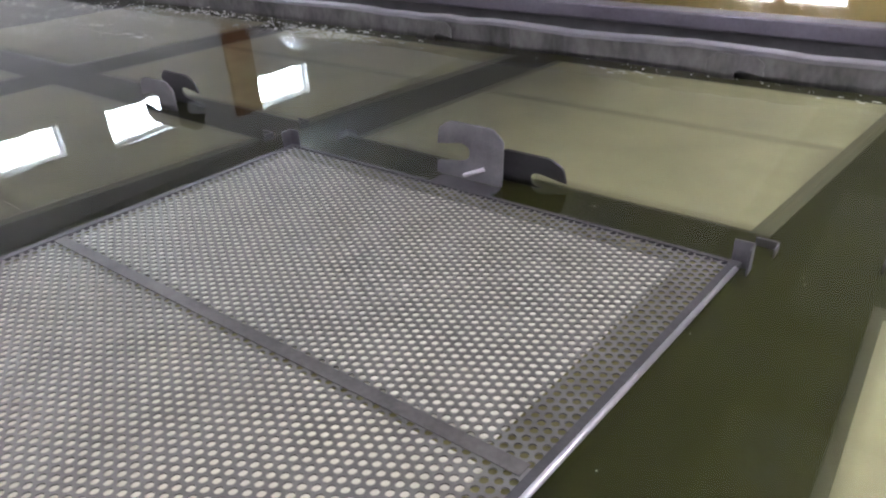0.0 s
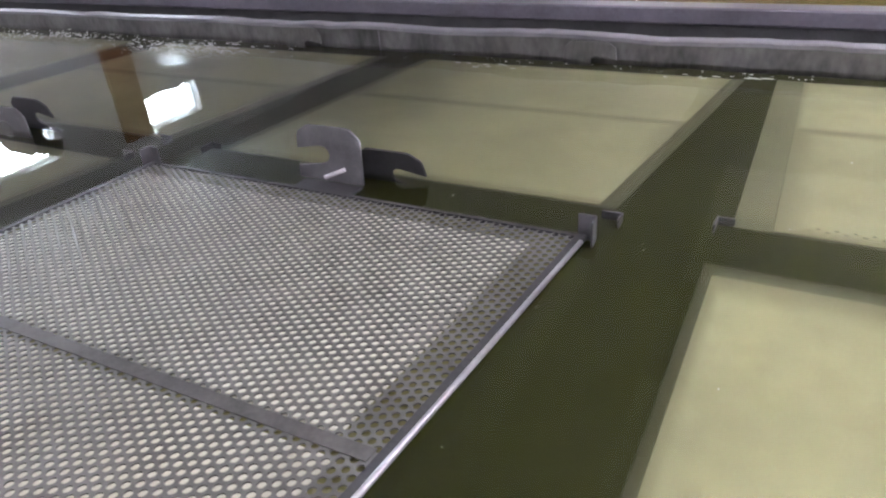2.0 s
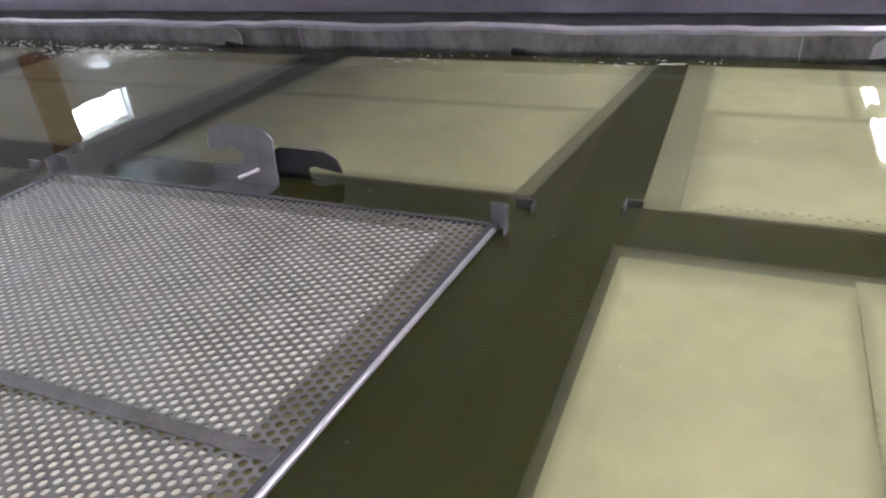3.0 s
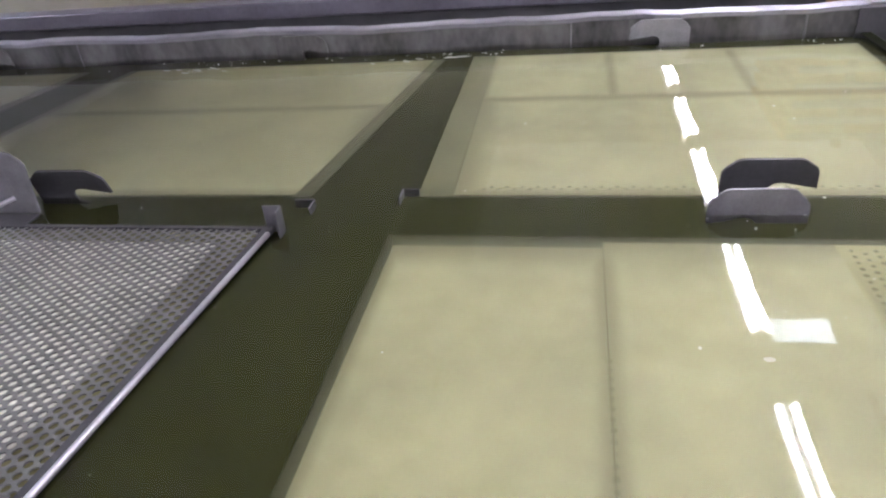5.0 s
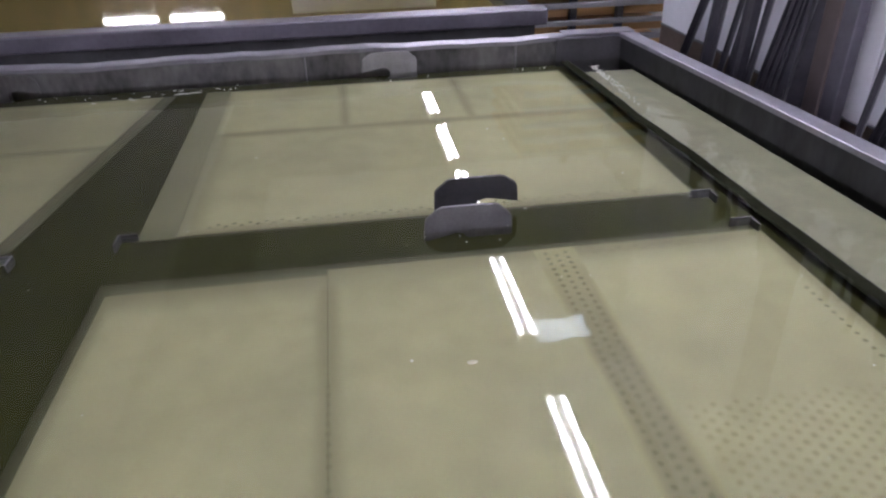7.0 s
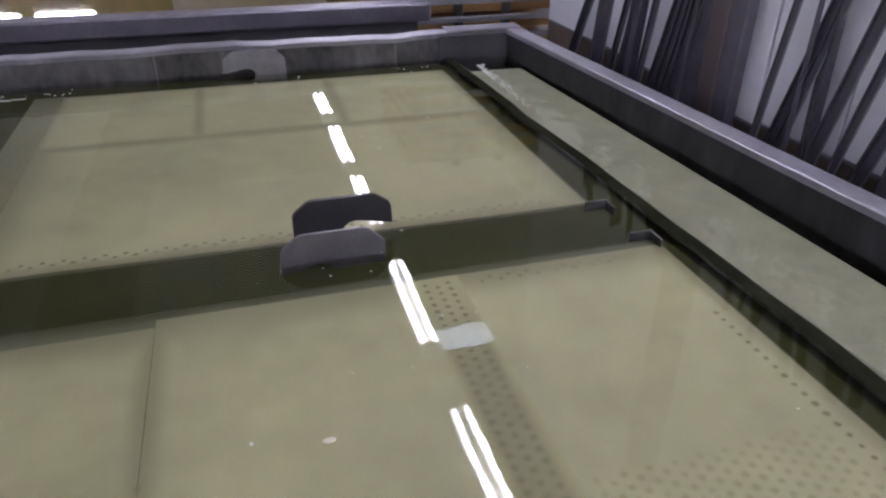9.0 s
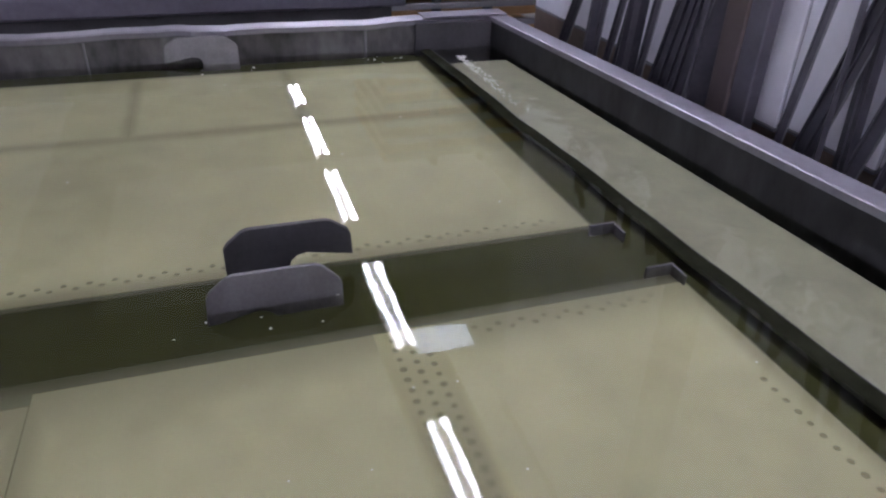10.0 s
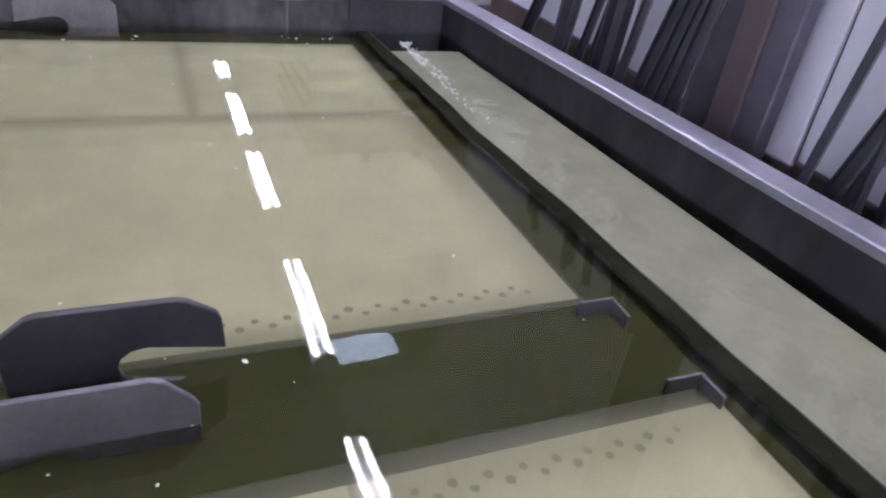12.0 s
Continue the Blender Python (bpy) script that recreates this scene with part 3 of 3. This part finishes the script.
def plates():
    open_plate()
    p2 = sunk_plate(-0.335, 0.600, 1.335, 2.14, -0.012, 0.14, [(0.612, 1.312, 0), (-0.35, 1.352, 90)],
                    [(-0.300, 0.560, 1.352, 1.7825), (-0.300, 0.560, 1.7835, 2.125)], [(0.564, 0.588, 1.37, 2.10)])
    # The darker steel paints in the dark that this tilted face mirrors.
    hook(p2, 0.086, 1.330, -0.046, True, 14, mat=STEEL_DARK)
    hook(p2, 0.213, 2.172, -0.054, True, mat=WALL_STEEL)
    p3 = sunk_plate(0.768, 1.712, 1.335, 2.15, -0.012, -0.008, [(0.752, 1.352, 90), (1.720, 1.332, 0)],
                    [(0.836, 1.698, 1.352, 1.8075), (0.836, 1.1198, 1.8085, 2.135), (1.1202, 1.404, 1.8085, 2.135), (1.4045, 1.698, 1.8085, 2.135)],
                    [(0.782, 0.832, 1.37, 2.12), (0.88, 1.66, 1.366, 1.382)], (0.778, 0.838, 1.345, 2.14), (), BORDER_PALE)
    # Dark steel here too stands for the whey mirrored in the face.
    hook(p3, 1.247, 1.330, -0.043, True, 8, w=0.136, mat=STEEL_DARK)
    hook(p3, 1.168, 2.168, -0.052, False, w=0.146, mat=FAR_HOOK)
    p4 = sunk_plate(0.748, 1.750, 0.24, 1.232, -0.012, 0.0, [(1.735, 1.226, 0)],
                    [(0.772, 1.0745, 0.26, 1.190), (1.0755, 1.405, 0.26, 1.205), (1.413, 1.738, 0.26, 1.205)],
                    [(1.070, 1.081, 0.32, 0.96), (1.386, 1.431, 0.28, 1.20), (1.46, 1.69, 1.176, 1.192), (1.703, 1.718, 0.30, 1.05)],
                    (1.378, 1.440, 0.26, 1.205), [(1.45, 1.695, 0.30, 0.86), (1.10, 1.37, 0.30, 0.50)])
    hook(p4, 1.223, 1.262, -0.078, False, -4, w=0.138, mat=HOOK_DARKER, h=1.13)
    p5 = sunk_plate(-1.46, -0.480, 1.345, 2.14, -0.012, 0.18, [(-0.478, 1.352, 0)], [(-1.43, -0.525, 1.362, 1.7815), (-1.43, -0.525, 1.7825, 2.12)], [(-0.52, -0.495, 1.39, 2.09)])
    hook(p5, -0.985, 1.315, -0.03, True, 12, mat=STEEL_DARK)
    hook(p5, -0.785, 2.170, -0.054, True, mat=WALL_STEEL)
    p6 = sunk_plate(-1.46, -0.478, 0.25, 1.238, -0.012, 0.17, [(-0.492, 1.25, 0)], [(-1.43, -0.515, 0.28, 0.7255), (-1.43, -0.515, 0.7265, 1.222)])
    hook(p6, -1.03, 1.255, -0.045, False, mat=HOOK_DARKER)
    sunk_plate(-2.56, -1.60, 1.345, 2.13, -0.012, 0.18, (), [(-2.53, -1.63, 1.37, 2.11)])
    sunk_plate(-2.56, -1.60, 0.25, 1.236, -0.012, 0.17, (), [(-2.53, -1.63, 0.28, 1.22)])


# ---- behind the tank ----
def second_tank():
    t = tagged(empty("second_tank"), "second steel tank of yellow whey behind the first", "tank")
    part("front_beam", box(-4.2, 1.76, 2.48, 2.56, 0.034, 0.084, 0.006), BEAM, t, "dark grey steel beam along the tank's edge")
    part("front_wall", box(-4.2, 1.72, 2.50, 2.515, -0.6, 0.034), STEEL_DARK, t)
    part("back_wall", box(-4.2, 1.74, 4.6, 4.62, -0.6, 0.075), STEEL_DARK, t)
    part("side_wall", box(1.72, 1.74, 2.56, 4.6, -0.6, 0.075), STEEL_DARK, t)
    part("side_wall", box(-4.2, -4.18, 2.56, 4.6, -0.6, 0.075), STEEL_DARK, t)
    part("base", box(-4.18, 1.72, 2.56, 4.6, -0.6, -0.58), STEEL_DARK, t)
    for x in (-4.0, -2.0, 0.0, 1.6):
        for y in (2.52, 4.5):
            part("leg", box(x - 0.03, x + 0.03, y, y + 0.06, FLOOR_Z, -0.6), STEEL_DULL, t)
    tagged(grid_sheet("water_second", -4.18, 1.72, 2.56, 4.6, 0.03, OLIVE), "yellow whey in the second tank", "whey", kind="structure")


def board_rack():
    r = tagged(empty("board_rack"), "steel rack of orange wooden boards behind the tank", "rack")
    for x in (1.98, 2.16):
        for y in (2.90, 3.5):
            part("post", box(x - 0.012, x + 0.012, y, y + 0.03, FLOOR_Z, 0.62), STEEL_DARK, r)
    for k in range(22):
        z = -0.745 + k * 0.062
        part("rail", box(1.80, 2.36, 2.875, 2.90, z, z + 0.020, 0.003), STEEL_DULL, r)
        part("board", box(1.80, 2.36, 2.935, 3.49, z + 0.022, z + 0.05, 0.004), WOOD, r)
    return r


SIDE = 2.12


def side_store():
    tagged(link_mesh("wall_side", box(SIDE + 0.03, SIDE + 0.07, -2.0, 2.52, FLOOR_Z, 1.5), BROWN), "brown board partition behind the white panels", "wall", kind="structure")
    rnd = random.Random(7)
    y = 2.50
    while y > -1.8:
        wd = rnd.choice((0.20, 0.26, 0.31))
        p = tagged(empty("white_panel"), "white plastic panel standing against brown boards", "panel", "white panels")
        p.matrix_basis = pose(SIDE + 0.022 + rnd.uniform(0, 0.006), y, 0.016 + rnd.uniform(-0.012, 0.008), 0, rnd.uniform(-0.3, 0.0), 0)
        part("sheet", box(-0.008, 0, -wd + 0.006, 0, 0.006, 1.4, 0.002), WHITE, p)
        part("edge_strip", box(-0.010, 0.001, -wd + 0.005, 0.001, 0, 0.006, 0.001), STEEL_DULL, p)
        y -= wd
    # steel bars leaning against the panels: place along the wall, lean, width
    bars = [(2.235, 0.40, 0.018), (2.205, 0.40, 0.014), (2.085, 0.04, 0.022), (2.025, 0.19, 0.014), (1.962, 0.03, 0.018), (1.910, 0.0, 0.032), (1.838, 0.23, 0.018), (1.800, 0.20, 0.017),
            (1.766, 0.17, 0.015), (1.700, 0.05, 0.042), (1.479, 0.07, 0.012), (1.395, -0.06, 0.012), (1.372, -0.09, 0.020), (1.350, -0.09, 0.016), (1.285, 0.16, 0.013), (1.20, 0.10, 0.02), (1.11, 0.2, 0.016), (1.03, 0.02, 0.03),
            (0.95, 0.2, 0.02), (0.8, -0.1, 0.03), (0.55, 0.2, 0.02), (0.3, 0.1, 0.03), (0.0, 0.2, 0.02), (2.055, 0.07, 0.012), (1.990, 0.15, 0.012), (1.880, 0.10, 0.014), (1.735, 0.13, 0.020), (1.445, 0.22, 0.016), (1.418, 0.20, 0.014),
            (1.330, 0.18, 0.018), (1.250, 0.24, 0.02), (1.160, 0.12, 0.016), (1.070, 0.20, 0.03)]
    for k, (y, slope, wd) in enumerate(bars):
        low, high = FLOOR_Z, 0.30 + 0.03 * ((k * 7) % 4)
        a, b = Vector((SIDE - 0.055 - 0.012 * (k % 3), y - slope * low, low)), Vector((SIDE - 0.002 - 0.008 * (k % 3), y - slope * high, high))
        bar = tagged(empty("steel_bar"), "dull grey steel angle bar leaning on a panel", "bar", "leaning steel bars")
        d = b - a
        bar.matrix_basis = Matrix.Translation(a) @ d.to_track_quat("Z", "Y").to_matrix().to_4x4()
        bm = bmesh.new()
        t = 0.003
        box(-t, 0, -wd / 2, wd / 2, 0, d.length, 0.0006, bm)
        box(-wd * 0.7, -t, wd / 2 - t, wd / 2, 0, d.length, 0.0006, bm)
        part("angle", bm, BAR_STEEL, bar)
        part("edge", rod((-0.002, -wd / 2, 0), (-0.002, -wd / 2, d.length), 0.0016, 6), STEEL_DULL, bar)
    col = tagged(empty("steel_post"), "wide dark steel post standing by the tank", "post")
    part("post_face", box(SIDE - 0.03, SIDE + 0.0, 1.610, 1.662, FLOOR_Z, 1.5, 0.004), BROWN_DARK, col)
    part("post_side", box(SIDE - 0.026, SIDE - 0.002, 1.565, 1.610, FLOOR_Z, 1.5, 0.003), BEAM, col)


def small_floats():
    """Specks and foam on the whey, and white flakes painted in for glare."""
    rnd = random.Random(12)
    bm = bmesh.new()

    def speck(x, y, r):
        m = pose(x, y, 0.0006, 0, 0, rnd.uniform(0, 180)) @ Matrix.Diagonal((r * rnd.uniform(0.8, 1.6), r, r * 0.35, 1))
        bmesh.ops.create_icosphere(bm, subdivisions=1, radius=1, matrix=m)
    for _ in range(150):
        speck(rnd.uniform(-2.6, 1.72), rnd.uniform(0.5, 2.17), rnd.uniform(0.0008, 0.0022))
    for _ in range(12):
        speck(rnd.gauss(1.32, 0.10), rnd.gauss(1.27, 0.05), rnd.uniform(0.0006, 0.0016))
    for _ in range(260):
        y = 2.12 - abs(rnd.gauss(0, 0.16))
        speck(1.772 + abs(rnd.gauss(0, 0.012)), y, rnd.uniform(0.0007, 0.0022))
    for _ in range(90):
        x = rnd.choice((-2.4, -1.9, -1.45, -0.95, 0.1, 0.42, 0.75, 1.3, 1.6))
        speck(x + rnd.gauss(0, 0.07), 2.13 + rnd.gauss(0, 0.012), rnd.uniform(0.0008, 0.003))
    # Foam at the far left, thickened to stand for bright reflections too.
    for _ in range(900):
        c = rnd.choice(((-2.5, 1.95), (-2.2, 2.05), (-3.0, 1.85), (-2.3, 1.55), (-1.8, 2.1), (-2.0, 1.9)))
        speck(c[0] + rnd.gauss(0, 0.16), c[1] + rnd.gauss(0, 0.03), rnd.uniform(0.001, 0.005))
    # Long white flakes: mostly glare on the ripples, painted as foam.
    for cx, cy, sx, sy, count in ((-1.15, 2.04, 0.17, 0.045, 240), (-2.35, 1.74, 0.28, 0.05, 160), (-1.75, 1.70, 0.10, 0.02, 40), (0.05, 2.07, 0.05, 0.012, 12), (0.66, 2.10, 0.07, 0.012, 12)):
        for _ in range(count):
            r = rnd.uniform(0.0012, 0.0045)
            m = pose(rnd.gauss(cx, sx), rnd.gauss(cy, sy), 0.0006, 0, 0, rnd.uniform(-25, 25)) @ Matrix.Diagonal((r * rnd.uniform(2.0, 5.0), r, r * 0.15, 1))
            bmesh.ops.create_icosphere(bm, subdivisions=1, radius=1, matrix=m)
    tagged(link_mesh("foam", bm, FOAM_GLARE), "small white foam specks and painted glare flakes floating on whey", "foam", kind="stuff")
    flake = bmesh.new()
    bmesh.ops.create_icosphere(flake, subdivisions=2, radius=1)
    for v in flake.verts:
        v.co = Vector((v.co.x * 0.0062, v.co.y * 0.0035, v.co.z * 0.0014)) * (1 + 0.35 * noise.noise(v.co * 2.3))
    f = tagged(link_mesh("curd_flake", flake, CHEESE), "small white flake of curd floating on whey", "curd")
    f.location = (1.240, 0.950, 0.0008)


hall()
lamps()
tank()
whey()
plates()
second_tank()
board_rack()
side_store()
small_floats()


def motions():
    pass


motions()
